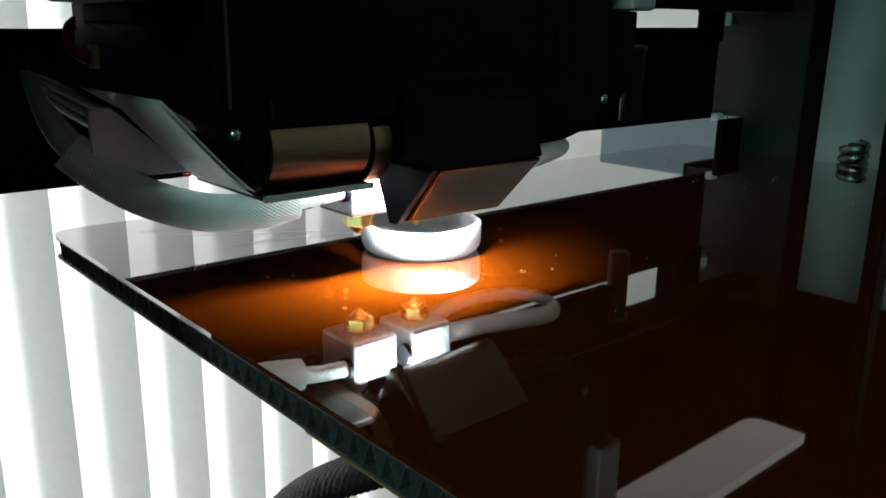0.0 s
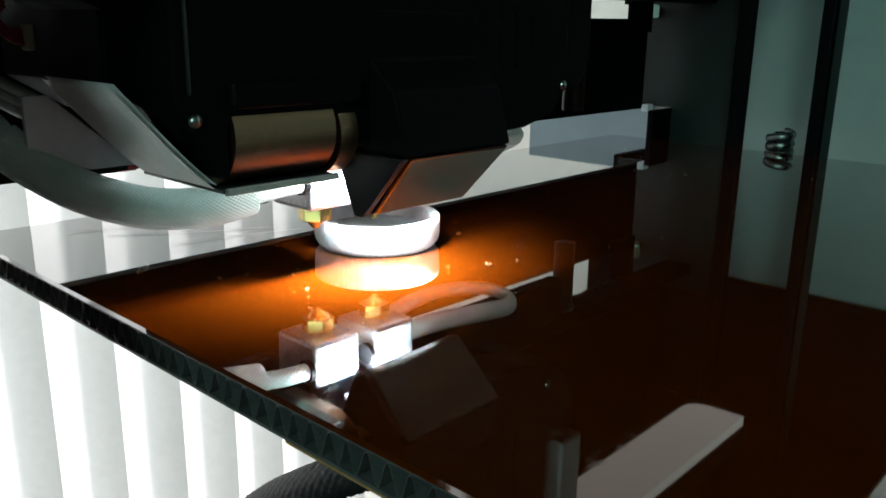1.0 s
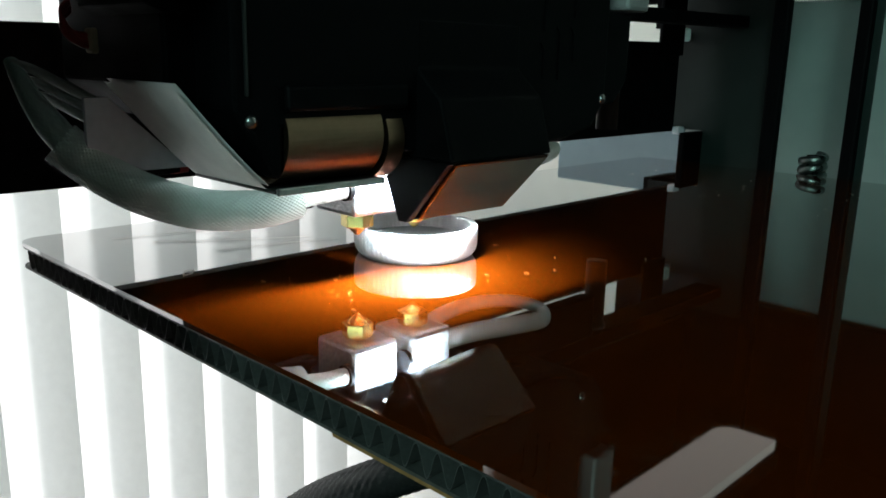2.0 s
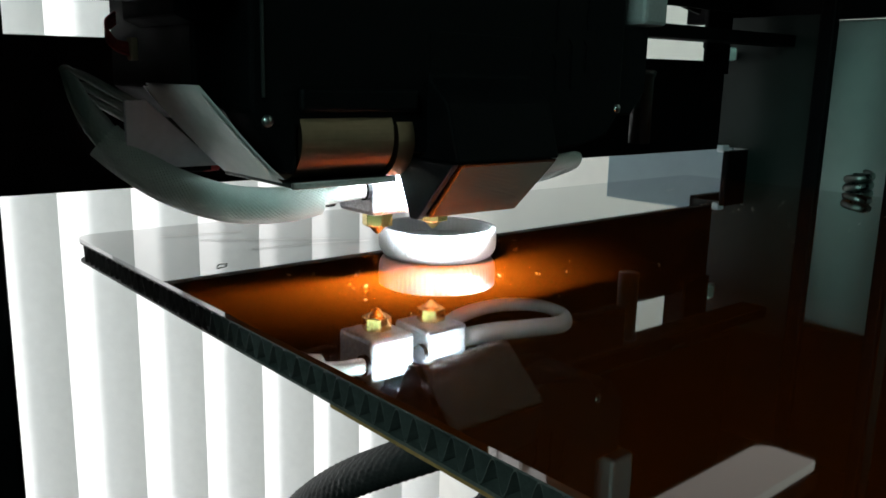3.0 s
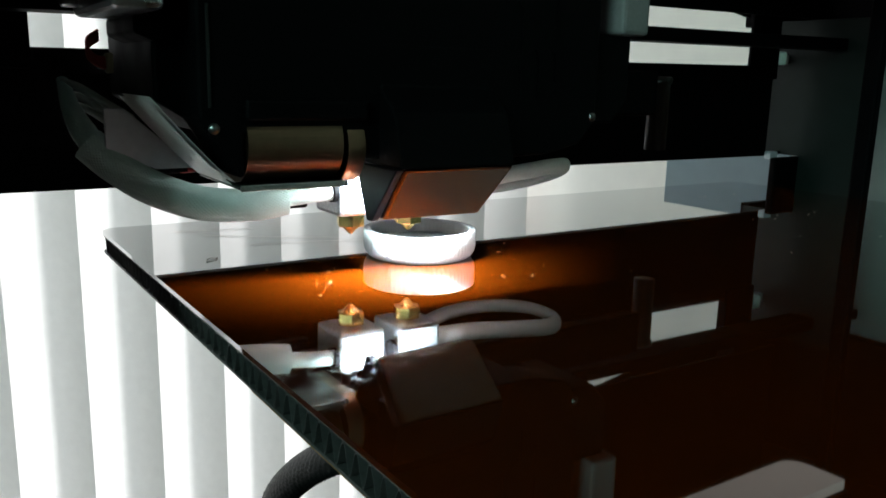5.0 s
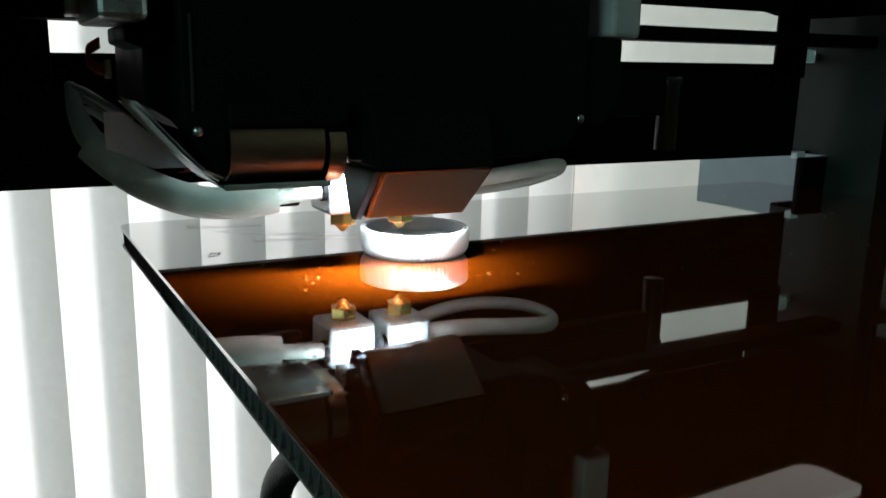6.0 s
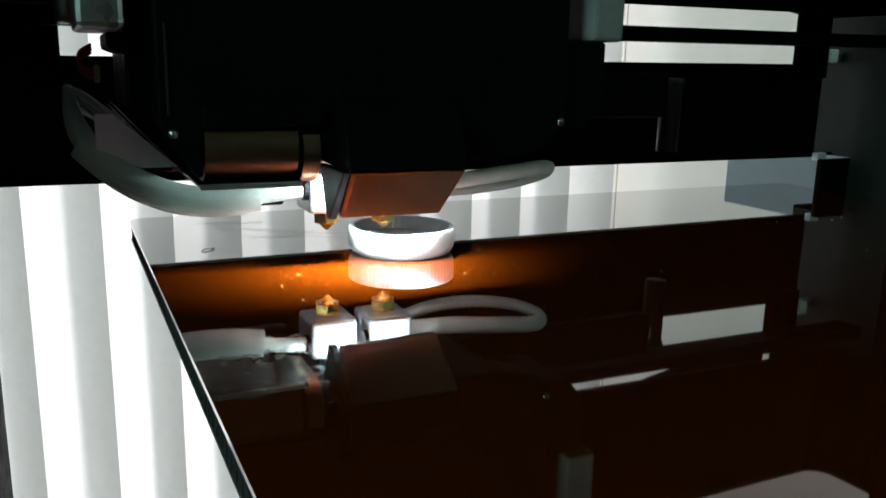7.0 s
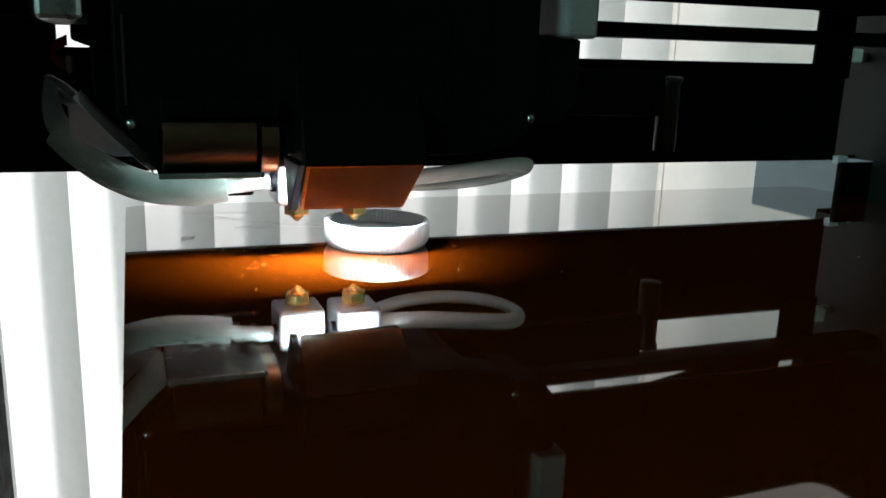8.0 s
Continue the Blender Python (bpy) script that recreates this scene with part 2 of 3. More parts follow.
# west wall with a small window's opening
west = box((-1.3, -1.8, -0.95), (-1.2, -0.90, 1.45))
box((-1.3, -0.30, -0.95), (-1.2, 1.0, 1.45), bm=west)
box((-1.3, -0.90, -0.95), (-1.2, -0.30, 0.4), bm=west)
box((-1.3, -0.90, 1.1), (-1.2, -0.30, 1.45), bm=west)
tagged(part("wall_west", west, SHADED_WALL), "unseen wall with a window opening, its colour darkened for the dim room", "wall", kind="structure")

window = thing("window_1", "tall white-framed window behind vertical blinds", "window", kind="structure")
for x0, x1, z0, z1 in ((WX0, WX0 + 0.05, WZ0, WZ1), (WX1 - 0.012, WX1, WZ0, WZ1), (WX0 + 0.05, WX1 - 0.012, WZ0, WZ0 + 0.05), (WX0 + 0.05, WX1 - 0.012, WZ1 - 0.05, WZ1)):
    part("window_frame", box((x0, 1.02, z0), (x1, 1.07, z1), 0.004), FRAME_W, window)

# vertical blind: curved vanes hung side by side
STEP, FIRST, VANES = 0.0758, -0.8835, 22
blind = thing("vertical_blind", "white cloth vertical blind drawn across a bright window", "blind")
vane_mesh = None
for i in range(VANES):
    if vane_mesh is None:
        bm = bmesh.new()
        w, sag, turn = 0.0555, 0.011, radians(-24)
        cols = []
        for k in range(13):
            u = -1 + 2 * k / 12
            x, y = u * w, sag * (1 - u * u)
            cols.append((x * math.cos(turn) - y * math.sin(turn), x * math.sin(turn) + y * math.cos(turn)))
        lo = [bm.verts.new((x, y, -0.90)) for x, y in cols]
        hi = [bm.verts.new((x, y, 1.12)) for x, y in cols]
        for k in range(12):
            bm.faces.new((lo[k], lo[k + 1], hi[k + 1], hi[k]))
        ob = part("vane", bm, VANE, blind, smooth=True)
        vane_mesh = ob.data
    else:
        ob = new("vane", vane_mesh)
        ob.parent = blind
    ob.matrix_basis = pose(FIRST + i * STEP, 0.90 + 0.002 * math.sin(i * 2.1), 0, 0, 0, 2.0 * math.sin(i * 1.7))
part("headrail", box((-0.93, 0.87, 1.12), (0.80, 0.93, 1.16), 0.004), FRAME_W, blind, "white headrail")

desk = thing("desk", "dark wooden desk that carries the printer", "desk")
part("desktop", box((-0.25, -0.5, -0.235), (0.75, 0.27, -0.205), 0.003), WOOD, desk)
for x in (-0.2, 0.70):
    for y in (-0.45, 0.22):
        part("leg", box((x - 0.02, y - 0.02, -0.95), (x + 0.02, y + 0.02, -0.235), 0.003), WOOD, desk)

# ---- the printer's chassis ----
chassis = thing("printer_chassis", "black steel printer frame with pale side panels, open in front", "3d printer")
part("base", box((0.005, -0.12, -0.205), (0.475, 0.265, -0.17), 0.004), BLACK_METAL, chassis)
part("left_panel", box((0.012, 0.123, -0.17), (0.019, 0.249, 0.17), 0.001), BLACK_METAL, chassis)
part("right_panel", box((0.46, -0.12, -0.17), (0.464, 0.262, 0.087), 0.001), WALLP, chassis, "pale grey-green painted side panel")
part("right_rear_panel", box((0.46, 0.2622, -0.17), (0.464, 0.358, 0.030), 0.001), BLUE, chassis, "pale blue-grey painted side panel")
part("side_pane", prism([(0.1912, -0.012), (0.2284, -0.012), (0.2284, 0.0157), (0.2600, 0.0157), (0.2600, 0.0868), (0.1912, 0.0868)], 0, 0.4165, 0.4185, 0.0003), TINT, chassis, "dark tinted pane beside the cross beam")
part("right_upper_panel", box((0.455, -0.12, 0.0875), (0.464, 0.30, 0.17), 0.001), BLACK_METAL, chassis)
# unseen cover, added to keep light from above off the head
part("unseen_top_cover", box((0.012, 0.10, 0.1702), (0.464, 0.30, 0.175), 0.001), BLACK_METAL, chassis)
for y0, y1 in ((0.1804, 0.1885), (0.1425, 0.1488)):
    part("post", box((0.3990, y0, -0.1698), (0.4045, y1, 0.1698), 0.0012), BLACK_METAL, chassis)
part("post_edge", box((0.4047, 0.1395, -0.1698), (0.4062, 0.1440, 0.1698), 0.0004), TINT, chassis, "dark grey folded edge of the post")
part("corner_block", box((0.397, 0.2285, -0.03), (0.43, 0.2325, 0.0152), 0.001), BLACK_METAL, chassis, "black corner block")
part("rear_upright", box((0.4250, 0.262, 0.0156), (0.4598, 0.268, 0.0625), 0.0006), BLACK_METAL, chassis)
part("rear_upright", box((0.4250, 0.262, 0.0712), (0.4598, 0.268, 0.1699), 0.0006), BLACK_METAL, chassis)

# cross beam behind the head, with two long slots
gantry = thing("gantry_beam", "black steel cross beam with two long slots", "gantry")
L, R = 0.0192, 0.4005
GF, GB = 0.2376, 0.2544


def sloped(x0, x1, z0a, z0b, z1a, z1b, y0, y1, bevel=0.0008):
    """A bar along x whose lower and upper edges run from a to b."""
    return prism([(x0, z0a), (x1, z0b), (x1, z1b), (x0, z1a)], 1, y0, y1, bevel)


part("lower_plate", sloped(L, R, 0.0155, 0.0155, 0.0580, 0.0628, GF, GF + 0.002, 0.0004), BLACK_METAL, gantry)
part("bottom_flange", box((L, GF + 0.0021, 0.0158), (0.4597, GF + 0.0062, 0.0175), 0.0004), BLACK_METAL, gantry)
part("linear_rail", sloped(0.0192, 0.4597, 0.0670, 0.0715, 0.0728, 0.0772, 0.208, 0.223, 0.0005), BLACK_METAL, gantry, "flat black rail on which the head rides")
part("upper_plate", sloped(L, R, 0.0817, 0.0861, 0.1699, 0.1699, 0.2195, 0.2215, 0.0004), BLACK_METAL, gantry)
part("end_plate", sloped(0.3775, R, 0.0560, 0.0560, 0.0900, 0.0900, GF - 0.0022, GF - 0.0002, 0.0004), BLACK_METAL, gantry)
part("end_plate", sloped(L, 0.0465, 0.0520, 0.0520, 0.0850, 0.0850, GF - 0.0022, GF - 0.0002, 0.0004), BLACK_METAL, gantry)
part("rear_plate", sloped(0.225, R, 0.1180, 0.0880, 0.1698, 0.1698, GB + 0.001, GB + 0.003, 0.0004), BLACK_METAL, gantry)
part("end_tab", box((0.399, 0.2335, 0.0140), (0.4055, 0.2375, 0.0180), 0.0006), GUARD, gantry, "small pale plastic tab")
part("end_cap", box((0.4020, 0.2360, 0.0635), (0.4085, 0.2440, 0.0705), 0.001), GREEN, gantry, "pale green rod end cap")
part("rod", sloped(0.4086, 0.4545, 0.0640, 0.0640, 0.0690, 0.0690, 0.2405, 0.2445), MOTOR, gantry, "grey steel rod")

# lamp bar high above the bed
lamp_bar = thing("lamp_bar", "pale light bar with rounded ends under the printer's cover", "lamp")
bar = [(0.215, 0.1415), (0.345, 0.1415)]
for k in range(7):
    a = radians(90 * k / 6)
    bar.append((0.334 + 0.010 * math.cos(a), 0.1575 + 0.010 * math.sin(a)))
part("diffuser", prism([*bar, (0.215, 0.1675)], 2, 0.116, 0.121, 0.0004), BAR, lamp_bar, "softly glowing diffuser")
part("housing", box((0.210, 0.140, 0.1212), (0.347, 0.169, 0.130), 0.001), BLACK_METAL, lamp_bar)
for x in (0.23, 0.33):
    part("bracket", box((x - 0.004, 0.150, 0.130), (x + 0.004, 0.160, 0.1702), 0.0004), BLACK_METAL, lamp_bar)

# ---- the print bed ----
BX0, BX1, BY0, BY1 = 0.0651, 0.397, -0.055, 0.253
bed = thing("print_bed", "glossy amber-brown plate on a black corrugated core", "print bed")


def plate(x0, x1, y0, y1, r, z0, z1, bevel=0.0):
    pts = []
    for cx, cy, a0 in ((x1 - r, y1 - r, 0), (x0 + r, y1 - r, 90), (x0 + r, y0 + r, 180), (x1 - r, y0 + r, 270)):
        for k in range(7):
            a = radians(a0 + 15 * k)
            pts.append((cx + r * math.cos(a), cy + r * math.sin(a)))
    return prism(pts, 2, z0, z1, bevel)


part("top_sheet", plate(BX0, BX1, BY0, BY1, 0.006, -0.0011, 0.0), BED, bed, "glossy amber-brown top sheet")
part("under_skin", plate(BX0 + 0.0002, BX1, BY0, BY1, 0.006, -0.0016, -0.00112), CORE_EDGE, bed)
part("bottom_skin", plate(BX0 + 0.0002, BX1, BY0, BY1, 0.006, -0.0072, -0.0066), CORE_EDGE, bed)
part("core", plate(BX0 + 0.0035, BX1 - 0.0035, BY0 + 0.0035, BY1 - 0.0035, 0.005, -0.0066, -0.0016), CORE, bed)


def web(y0, y1, pitch):
    """The wavy sheet between the two skins, seen at the plate's cut edge."""
    bm = bmesh.new()
    rng = random.Random(4)
    rows = []
    y, up = y0, True
    line = []
    while y < y1:
        line.append((y, -0.0017 if up else -0.0065))
        y += pitch * 0.5 * rng.uniform(0.82, 1.18)
        up = not up
    for (ya, za), (yb, zb) in zip(line, line[1:]):
        for s in range(6):
            u = s / 6
            zz = za + (zb - za) * (0.5 - 0.5 * math.cos(math.pi * u))
            rows.append((ya + (yb - ya) * u, zz))
    t = 0.00016
    quads = [[bm.verts.new((x, yy, zz + d)) for x, d in ((BX0 + 0.0003, t), (BX0 + 0.004, t), (BX0 + 0.004, -t), (BX0 + 0.0003, -t))] for yy, zz in rows]
    for a, b in zip(quads, quads[1:]):
        for k in range(4):
            bm.faces.new((a[k], b[k], b[(k + 1) % 4], a[(k + 1) % 4]))
    return bm


part("corrugated_web", web(BY0 + 0.006, BY1 - 0.006, 0.0044), CORE_EDGE, bed, "wavy black web at the cut edge")
part("insulation", box((BX0 + 0.0012, BY0 + 0.004, -0.0088), (BX1 - 0.01, 0.112, -0.00722), 0.0003), CORK, bed, "tan insulation board under the plate")
part("carriage", box((0.24, 0.0, -0.1698), (0.30, 0.10, -0.00885), 0.002), BLACK_METAL, bed, "black carriage under the plate")

# scratches, dust and loose strands on the sheet
rng = random.Random(11)
for i in range(84):
    x, y = (rng.uniform(0.075, 0.36), rng.uniform(0.11, 0.245)) if i % 5 else (rng.gauss(0.15, 0.035), rng.gauss(0.172, 0.028))
    if not (0.07 < x < 0.39 and y < 0.248):
        continue
    if math.hypot(x - 0.1404, y - 0.170) < 0.02:
        continue
    a, ln = rng.uniform(0, math.pi), rng.uniform(0.0003, 0.0013) * (1 if i % 3 else 0.4)
    c = rng.uniform(-0.4, 0.4)
    pts = [(x + ln * (u - 0.5) * math.cos(a) - c * ln * (u - 0.5) ** 2 * math.sin(a), y + ln * (u - 0.5) * math.sin(a) + c * ln * (u - 0.5) ** 2 * math.cos(a), 0.00012 + 0.0002 * rng.random()) for u in (0, 0.33, 0.66, 1)]
    pts[0] = (*pts[0][:2], 0.0001)
    tagged(part("strand", tube(pts, 0.00002 + 0.00003 * rng.random(), 5, 3), STRAND), "tiny pale scrap of filament on the plate", "filament scrap", "scraps on the plate")
for pts in ([(0.100, 0.205, 0.0002), (0.118, 0.2015, 0.0003), (0.135, 0.1965, 0.0002)], [(0.092, 0.226, 0.0002), (0.110, 0.214, 0.0003), (0.13, 0.204, 0.0002)],
            [(0.085, 0.236, 0.0002), (0.098, 0.233, 0.0003), (0.110, 0.231, 0.0002)]):
    tagged(part("strand", tube(pts, 0.000055, 5, 8), STRAND), "thin loose filament strand lying on the plate", "filament strand", "scraps on the plate")
blob = [(0.0815, 0.189, 0.0002), (0.0830, 0.1905, 0.0005), (0.0847, 0.1905, 0.0003), (0.0858, 0.192, 0.0002)]
tagged(part("strand", tube(blob, 0.00016, 6, 6), STRAND), "white curled scrap of filament on the plate", "filament scrap", "scraps on the plate")

# the print
RX, RY, RR, RH = 0.1404, 0.170, 0.0167, 0.0083
printed_cup = thing("printed_cup", "white printed plastic cup half finished on the plate", "3d print")
wall = lathe([(RR - 0.0026, 0.0001), (0.0147, 0.00005), (0.0157, 0.0008), (0.01645, 0.0020), (RR, 0.0033), (RR, RH - 0.0003), (RR - 0.0003, RH), (RR - 0.0016, RH),
              (RR - 0.0019, RH - 0.0003), (RR - 0.0020, 0.0052), (RR - 0.0026, 0.0046), (RR - 0.0026, 0.0001)], (RX, RY, 0), 360, flute=0.006, flutes=72, caps=False)
part("wall", wall, PRINT, printed_cup, "thin upright wall with fine ridges", True)
part("floor", lathe([(0.0002, 0.0001), (RR - 0.00262, 0.0001), (RR - 0.00262, 0.0044), (0.0002, 0.0044)], (RX, RY, 0), 90), PRINT, printed_cup, "flat floor of the cup")

# stacked metal rings on a rod beside the plate's far edge
spring = thing("coil_spring", "dull chrome coil on a black rod beside the plate", "spring")
coil = []
for k in range(3 * 18 + 1):
    a = 2 * math.pi * k / 18
    coil.append((0.4075 + 0.0050 * math.cos(a), 0.1635 + 0.0050 * math.sin(a), -0.0040 + 0.0043 * k / 18))
part("coil", tube(coil, 0.00212, 12, 2), DARK_CHROME, spring, smooth=True)
part("rod", lathe([(0.0001, 0.0), (0.0030, 0.0), (0.0030, 0.1790), (0.0001, 0.1790)], (0.4075, 0.1635, -0.1700), 20), BLACK_METAL, spring, "black rod inside the coil", True)

# hoses under the plate
for pts, rad, lab in (([(0.121, 0.080, -0.0140), (0.113, 0.111, -0.0255), (0.103, 0.1380, -0.0405), (0.099, 0.1650, -0.0590), (0.099, 0.185, -0.080), (0.103, 0.194, -0.107), (0.113, 0.188, -0.150), (0.12, 0.18, -0.1655)], 0.0049, "thick black braided hose hanging under the plate"),
                      ([(0.135, 0.055, -0.012), (0.125, 0.085, -0.026), (0.112, 0.112, -0.044), (0.105, 0.125, -0.070), (0.11, 0.13, -0.11), (0.12, 0.125, -0.166)], 0.0052, "black braided cable hanging under the plate")):
    tagged(part("hose", tube(pts, rad, 72, 36, braid=0.06, strands=14), HOSE, smooth=True), lab, "hose", "hoses under the plate")

# ---- the print head ----
twin_extruder = thing("twin_extruder", "black twin-nozzle print head with white braided heater leads", "print head")
H = twin_extruder
FY = 0.137
body = prism([(0.0655, 0.105), (0.0655, 0.0425), (0.0738, 0.0300), (0.0752, 0.0300), (0.0754, 0.0392), (0.1045, 0.0392), (0.1050, 0.0330), (0.1460, 0.0320), (0.1607, 0.0325), (0.1723, 0.0352), (0.1778, 0.0415), (0.1778, 0.105)], 1, FY, 0.1500, 0.0008)
part("front_cover", body, BLACK, H)
part("carriage_body", prism([(0.060, 0.1045), (0.060, 0.046), (0.0720, 0.0385), (0.100, 0.0375), (0.1000, 0.0330), (0.160, 0.0335), (0.170, 0.040), (0.170, 0.1045)], 1, 0.1502, 0.1955, 0.0008), BLACK, H)
part("rear_mount", box((0.085, 0.1957, 0.0780), (0.150, 0.2374, 0.100), 0.001), BLACK, H, "black mount that rides on the cross beam")
# narrow vent slits moulded into the cover
for x, z0, z1 in ((0.1500, 0.0475, 0.0545), (0.1560, 0.0475, 0.0585), (0.1618, 0.0520, 0.0585), (0.1618, 0.0625, 0.0740), (0.1500, 0.0590, 0.0700)):
    part("vent_rib", prism([(x, z0), (x + 0.0006, z0), (x + 0.0006, z1), (x - 0.0008, z1 + 0.0016), (x - 0.0014, z1 + 0.0016), (x, z1)], 1, FY - 0.0004, FY + 0.0004), BLACK, H)
part("cover_seam", box((0.0676, FY - 0.0005, 0.045), (0.0682, FY + 0.0005, 0.066), 0.0001), BLACK_GLOSS, H)
for x, z in ((0.0662 + 0.0025, 0.0406), (0.1762, 0.0425)):
    sc = lathe([(0.0001, -0.0016), (0.0008, -0.0011), (0.0012, -0.0008), (0.0012, 0.001), (0.0001, 0.001)], (x, FY + 0.0004, z), 18, axis=1)
    part("screw", sc, CHROME, H, "small steel screw", True)
# round blower under the left half
bl = []
for k in range(33):
    a = radians(-90 + 180 * k / 32)
    bl.append((0.1448 - 0.0088 * math.cos(a), 0.0369 + 0.0088 * math.sin(a)))
part("blower", prism([(0.160, 0.0281), *bl, (0.160, 0.0457)], 0, 0.0758, 0.0985), AMBER_LIT_METAL, H, "satin dark metal round blower")
# added black strip in place of the shade over the blower's upper half
part("blower_top_shade", box((0.0752, 0.1350, 0.0422), (0.1046, 0.1369, 0.0470), 0.0009, 3), BLACK, H)
part("blower_outlet", prism([(0.160, 0.0271), *[(u, v - 0.001) for u, v in bl], (0.160, 0.0447)], 0, 0.0998, 0.1042), AMBER_LIT_METAL, H)
part("base_plate", box((0.0745, 0.1386, 0.0270), (0.1005, 0.168, 0.0279), 0.0002), BLACK_GLOSS, H, "thin dark plate")
part("plate_lip", box((0.0745, 0.1376, 0.0268), (0.1005, 0.1385, 0.0282), 0.0002), SILVER, H, "bare metal lip")
part("plate_bracket", box((0.0885, 0.1620, 0.0180), (0.1010, 0.1660, 0.0206), 0.0008), BLACK, H, "small dark bracket")
part("bracket_stem", box((0.0960, 0.1635, 0.0204), (0.1000, 0.1655, 0.0272), 0.0003), BLACK, H)
# side shields
sh = bmesh.new()
cols = []
for k in range(15):
    u = k / 14
    cols.append((0.0560 + 0.0175 * u + 0.0022 * math.sin(math.pi * u), 0.0465 - 0.0185 * u - 0.0030 * math.sin(math.pi * u)))
for t in (0.0, 0.0006):
    rows = [[sh.verts.new((x + t, y, z + t)) for x, z in cols] for y in (0.1400 if t == 0 else 0.1400, 0.1660)]
    for k in range(14):
        sh.faces.new((rows[0][k], rows[0][k + 1], rows[1][k + 1], rows[1][k]))
part("shield", sh, FIN, H, "curved polished metal shield", True)
part("guard", prism([(0.0530, 0.0435), (0.0575, 0.0435), (0.0735, 0.0290), (0.0640, 0.0290), (0.0600, 0.0308), (0.0530, 0.0308)], 1, 0.1685, 0.1695, 0.0002), GUARD, H, "pale grey sheet guard")
part("guard_foot", box((0.0575, 0.1700, 0.0275), (0.0745, 0.1760, 0.0305), 0.0005), BLACK, H)
# motors on both sides
part("motor", box((0.186, 0.1366, 0.0655), (0.1965, 0.170, 0.104), 0.0012), MOTOR, H, "grey stepper motor")
part("motor_flange", prism([(0.1782, 0.0405), (0.1870, 0.0405), (0.1930, 0.0470), (0.1930, 0.0653), (0.1782, 0.0653)], 1, 0.140, 0.168, 0.0008), BLACK, H)
part("cable_arm", box((0.1702, 0.1880, 0.0400), (0.2586, 0.1950, 0.0572), 0.001), BLACK, H, "black arm behind the head")
part("motor", box((0.0493, 0.1366, 0.0640), (0.0597, 0.178, 0.104), 0.0014), SILVER, H, "grey stepper motor")
cyl = lathe([(0.0001, 0.0), (0.0035, 0.0), (0.0042, 0.0007), (0.0042, 0.0055), (0.0001, 0.0055)], (0.0455, 0.172, 0.0700), 24, axis=0)
part("motor_boss", cyl, SILVER, H, "", True)
part("motor_bracket", prism([(0.0560, 0.0600), (0.0600, 0.0585), (0.0656, 0.0585), (0.0656, 0.0637), (0.0560, 0.0637)], 1, 0.1480, 0.176, 0.0006), BLACK, H, "black motor bracket")
part("cable_post", lathe([(0.0001, 0.0), (0.0042, 0.0), (0.0042, 0.0255), (0.0048, 0.0262), (0.0050, 0.0280), (0.0038, 0.0285), (0.0001, 0.0280)], (0.2625, 0.191, 0.0265), 28), BLACK_GLOSS, H, "black cylinder with a rim", True)
# air duct: wedge whose front face leans back towards the nozzles
duct = bmesh.new()
front = [(0.1092, 0.1262, 0.0312), (0.1408, 0.1262, 0.0312), (0.1387, 0.1380, 0.0176), (0.1096, 0.1374, 0.0180)]
rear = [(0.1092, 0.1455, 0.0312), (0.1408, 0.1455, 0.0312), (0.1385, 0.1408, 0.0176), (0.1098, 0.1402, 0.0180)]
fv, rv = [duct.verts.new(p) for p in front], [duct.verts.new(p) for p in rear]
duct.faces.new(fv)
duct.faces.new(rv[::-1])
for k in range(4):
    duct.faces.new((fv[k], rv[k], rv[(k + 1) % 4], fv[(k + 1) % 4]))
bmesh.ops.bevel(duct, geom=duct.edges[:], offset=0.0004, segments=2, affect="EDGES")
part("air_duct", duct, DUCT, H, "ribbed brushed-metal air duct")
part("duct_neck", prism([(0.1262, 0.0314), (0.1470, 0.0314), (0.1470, 0.060), (0.1369, 0.060), (0.1369, 0.050), (0.1300, 0.044)], 0, 0.1084, 0.1412, 0.0006), BLACK, H)
NR = 34
ribs = bmesh.new()
for k in range(NR):
    u = 0.06 + 0.92 * k / (NR - 1)
    a = [front[0][i] + (front[3][i] - front[0][i]) * u for i in range(3)]
    b = [front[1][i] + (front[2][i] - front[1][i]) * u for i in range(3)]
    d = 0.00012
    q = []
    for p, s in ((a, 0.0009), (b, -0.0009)):
        q.append([ribs.verts.new((p[0] + s, p[1] + o * 0.72 - n * 0.72, p[2] - o * 0.72 - n * 0.6)) for o, n in ((-d, 0.00001), (0, 0.00014), (d, 0.00001))])
    ribs.faces.new((q[0][0], q[1][0], q[1][1], q[0][1]))
    ribs.faces.new((q[0][1], q[1][1], q[1][2], q[0][2]))
part("rib", ribs, DUCT, H)
part("duct_cheek", prism([(0.1262, 0.0314), (0.1384, 0.0176), (0.1410, 0.0176), (0.1470, 0.0314)], 0, 0.1070, 0.1090, 0.0003), BLACK, H)


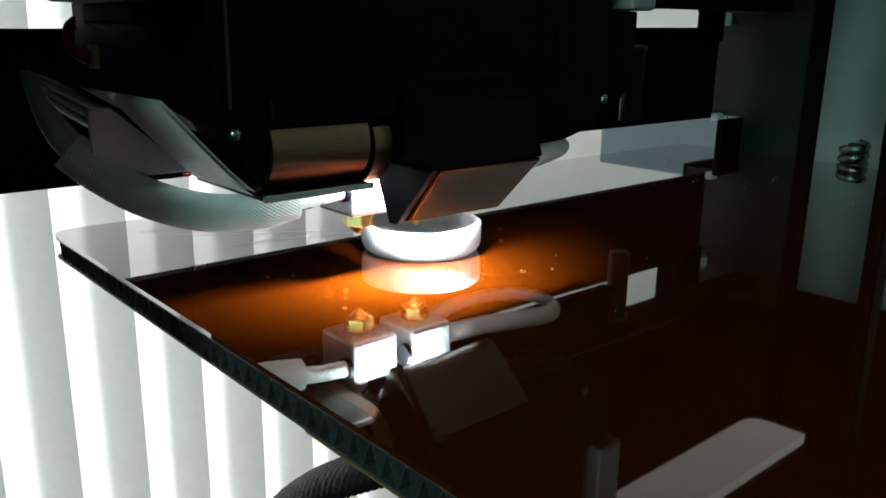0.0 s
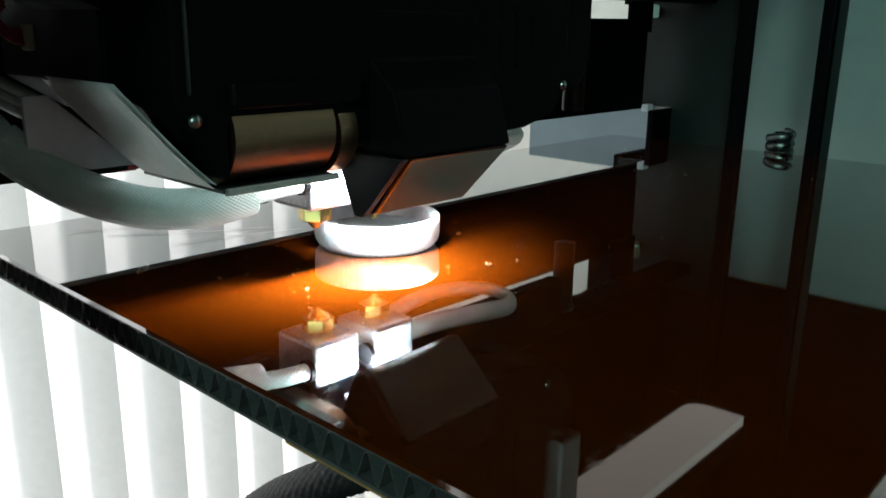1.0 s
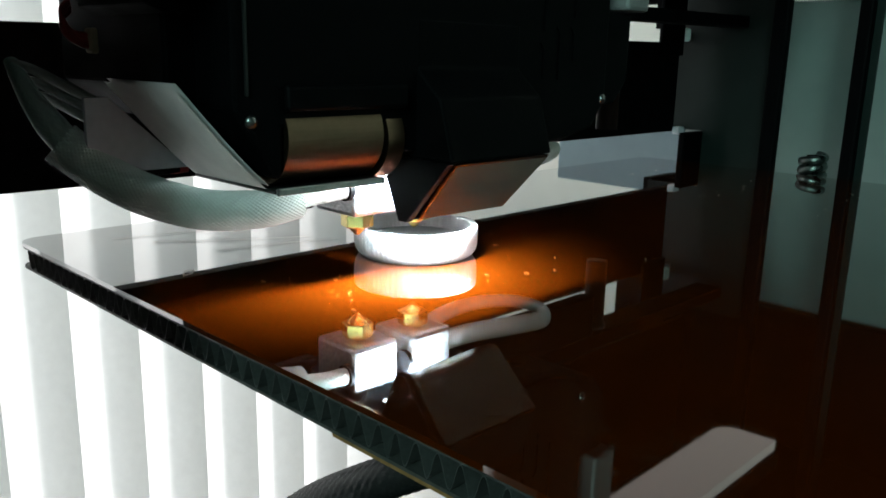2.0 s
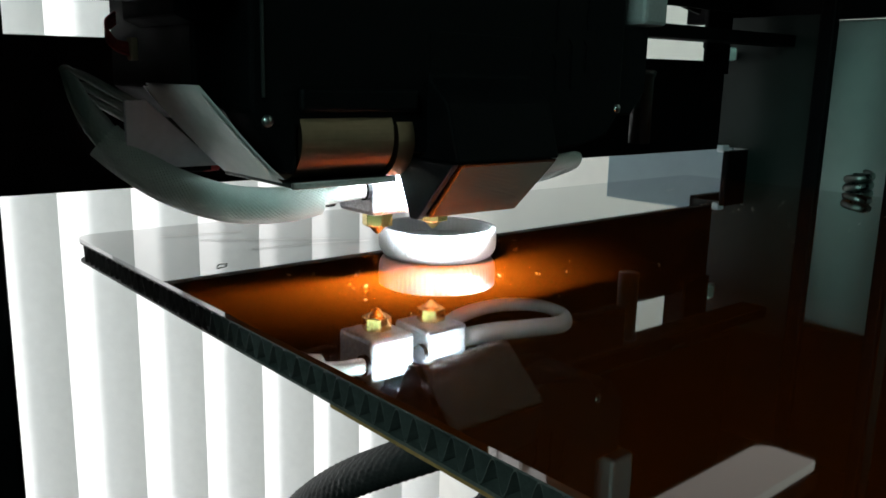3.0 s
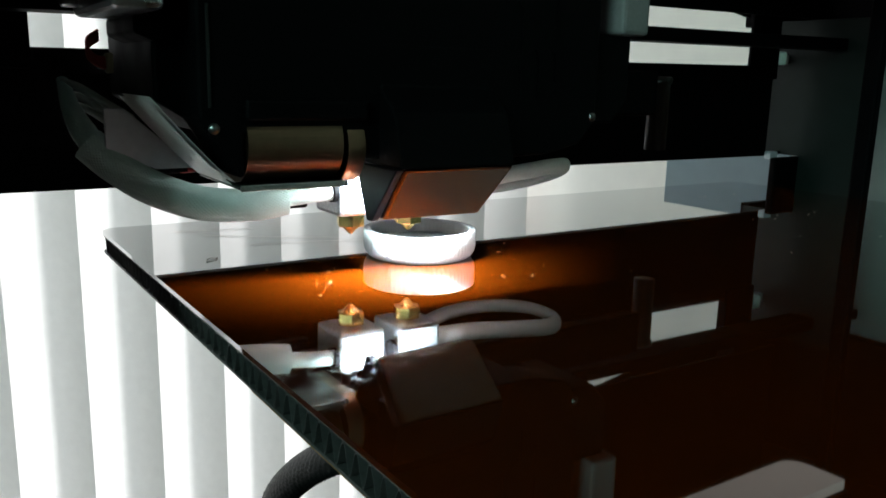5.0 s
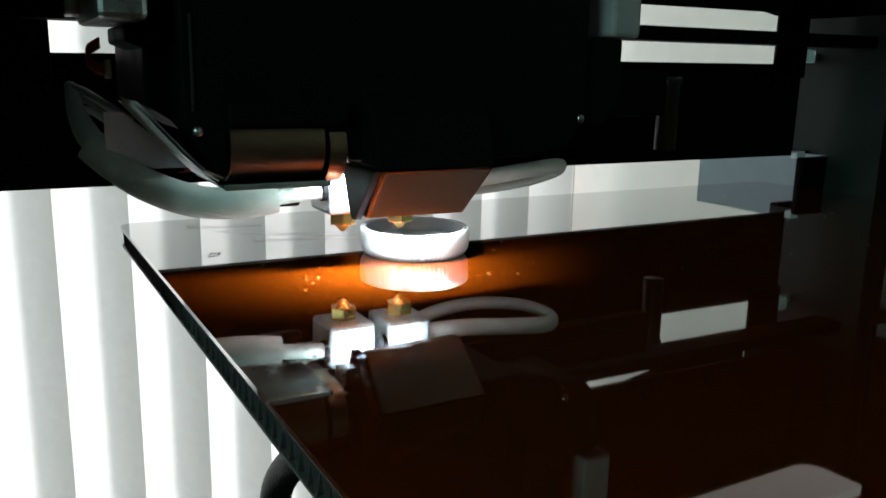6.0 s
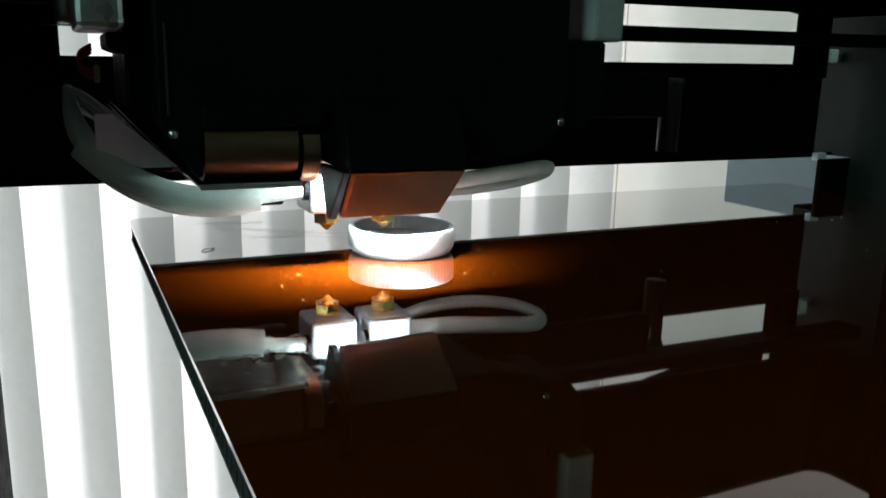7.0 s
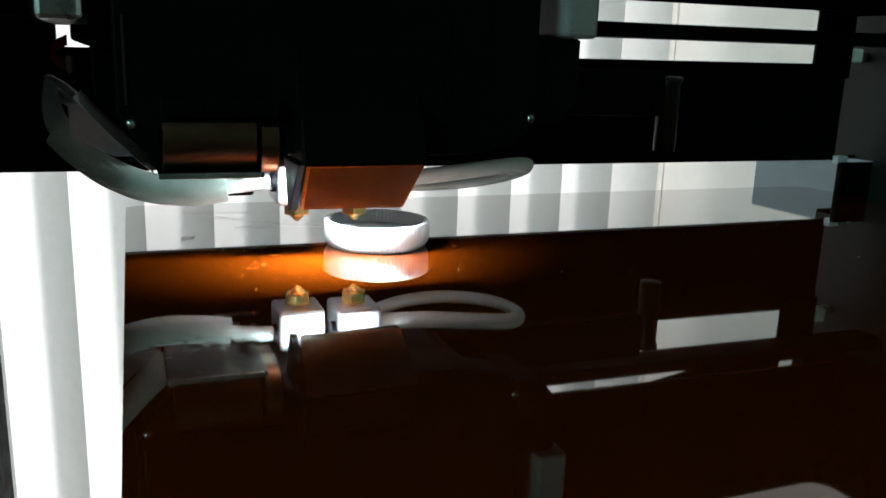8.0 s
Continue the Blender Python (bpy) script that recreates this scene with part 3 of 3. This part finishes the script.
def hot_end(x, y):
    blk = part("heater_block", box((x - 0.0070, y - 0.0075, 0.0160), (x + 0.0070, y + 0.0075, 0.0275), 0.0011), BLOCK, H, "bare aluminium heater block")
    hexa = []
    for k in range(6):
        a = radians(60 * k + 12)
        hexa.append((x + 0.0040 * math.cos(a), y + 0.0040 * math.sin(a)))
    nz = prism(hexa, 2, 0.0122, 0.0157, 0.0002)
    lathe([(0.0004, 0.0), (0.0007, 0.0002), (0.0023, 0.0019), (0.0025, 0.0024)], (x, y, 0.0100), 24, bm=nz)
    part("nozzle", nz, BRASS, blk, "brass nozzle with a hexagon collar")
    part("heat_break", lathe([(0.0001, 0.0), (0.0024, 0.0), (0.0024, 0.010), (0.0001, 0.010)], (x, y, 0.0274), 20), SILVER, blk)
    cl = lathe([(0.0001, 0.0), (0.0027, 0.0), (0.0027, 0.0013), (0.0001, 0.0013)], (x - 0.0085, y - 0.0055, 0.0226), 20, axis=0)
    part("collar", cl, BLACK, blk, "dark lead collar")
    return blk


hot_end(0.1135, 0.1625)
hot_end(0.1305, 0.1605)
part("led_board", box((0.1110, 0.1452, 0.0281), (0.1370, 0.1500, 0.0287), 0.0002), LEDM, H, "small white lamp board")
# left heater lead: thin neck, wide braided sleeve, cut open at its upper end
part("lead_neck", tube([(0.1049, 0.1568, 0.0226), (0.0990, 0.1570, 0.0222), (0.0905, 0.1580, 0.0212)], 0.0021, 72, 50, braid=0.025, strands=10), SLEEVE, H, "thin white braided lead", True)
part("braided_sleeve", tube([(0.0930, 0.1580, 0.0212), (0.0840, 0.1590, 0.0203), (0.0730, 0.1620, 0.0210), (0.0630, 0.1665, 0.0245), (0.0555, 0.1705, 0.0295), (0.0500, 0.1735, 0.0350)], 0.0038, 192, 110, braid=0.024, strands=30,
     taper=lambda u: 1.0 + 0.10 * math.sin(math.pi * u) + 0.10 * max(0.0, u - 0.8) / 0.2), SLEEVE, H, "thick white braided sleeve", True)
part("inner_sleeve", tube([(0.0530, 0.1720, 0.0320), (0.0497, 0.1755, 0.0375), (0.0480, 0.1810, 0.0430), (0.0476, 0.1885, 0.0495)], 0.0034, 72, 40, braid=0.016, strands=16, flat=0.8,
     taper=lambda u: 1.0 - 0.55 * max(0.0, u - 0.35) / 0.65), SLEEVE, H, "white inner sleeve cut open at its end", True)
for k, (dx, dz) in enumerate(((0.0, 0.0), (0.0010, -0.0027), (0.0019, -0.0054))):
    part("lead_wire", tube([(0.0474 + dx * 0.4, 0.1875, 0.0492 + dz), (0.0505 + dx, 0.1850, 0.0480 + dz), (0.0545 + dx, 0.180, 0.0450 + dz), (0.0600 + dx, 0.174, 0.0410 + dz)], 0.0014, 12, 12, flat=0.7), WIRE_WHITE, H, "white lead wire", True)
# right heater lead: doubled back in a loop
part("lead_loop", tube([(0.1372, 0.1655, 0.0212), (0.1500, 0.1680, 0.0192), (0.1650, 0.1688, 0.0192), (0.1800, 0.1665, 0.0212), (0.1880, 0.1625, 0.0244), (0.1845, 0.1590, 0.0262), (0.1700, 0.1588, 0.0250), (0.1530, 0.1592, 0.0232), (0.1372, 0.1592, 0.0226)], 0.0027, 96, 60, braid=0.014, strands=20, flat=0.72), SLEEVE, H, "white braided lead folded into a loop", True)
# red wires and plugs at the upper rear corner
for k in range(4):
    z = 0.0550 + 0.0007 * k
    part("red_wire", tube([(0.0540, 0.166, z - 0.0024), (0.0518, 0.166 + 0.0007 * k, z - 0.0018), (0.0502, 0.1675, z), (0.0508, 0.170, z + 0.0022), (0.0535, 0.173, z + 0.004)], 0.00040, 8, 10), WIRE_RED, H, "red wire", True)
part("plug", box((0.0536, 0.1645, 0.0515), (0.0550, 0.1675, 0.0560), 0.0004), CONN, H, "tan plug")
for k in range(3):
    part("red_wire", tube([(0.0660, 0.172, 0.0360), (0.0655 + 0.0012 * k, 0.1715, 0.0310), (0.0680 + 0.0012 * k, 0.1705, 0.0285), (0.0720 + 0.001 * k, 0.170, 0.0285)], 0.0008, 8, 10), WIRE_RED if k else BLACK, H, "red wire", True)

# lamp on the head's lamp board
area("head_lamp", pose(0.1220, 0.1512, 0.0276, 12, 0, 0), 0.024, 0.003, HEAD_LED, (0.78, 0.93, 1.0), 140)
area("head_lamp_side", look((0.1120, 0.1480, 0.0266), (0.0700, 0.1640, 0.0235)), 0.003, 0.003, 0.003, (0.80, 1.0, 0.98), 75)
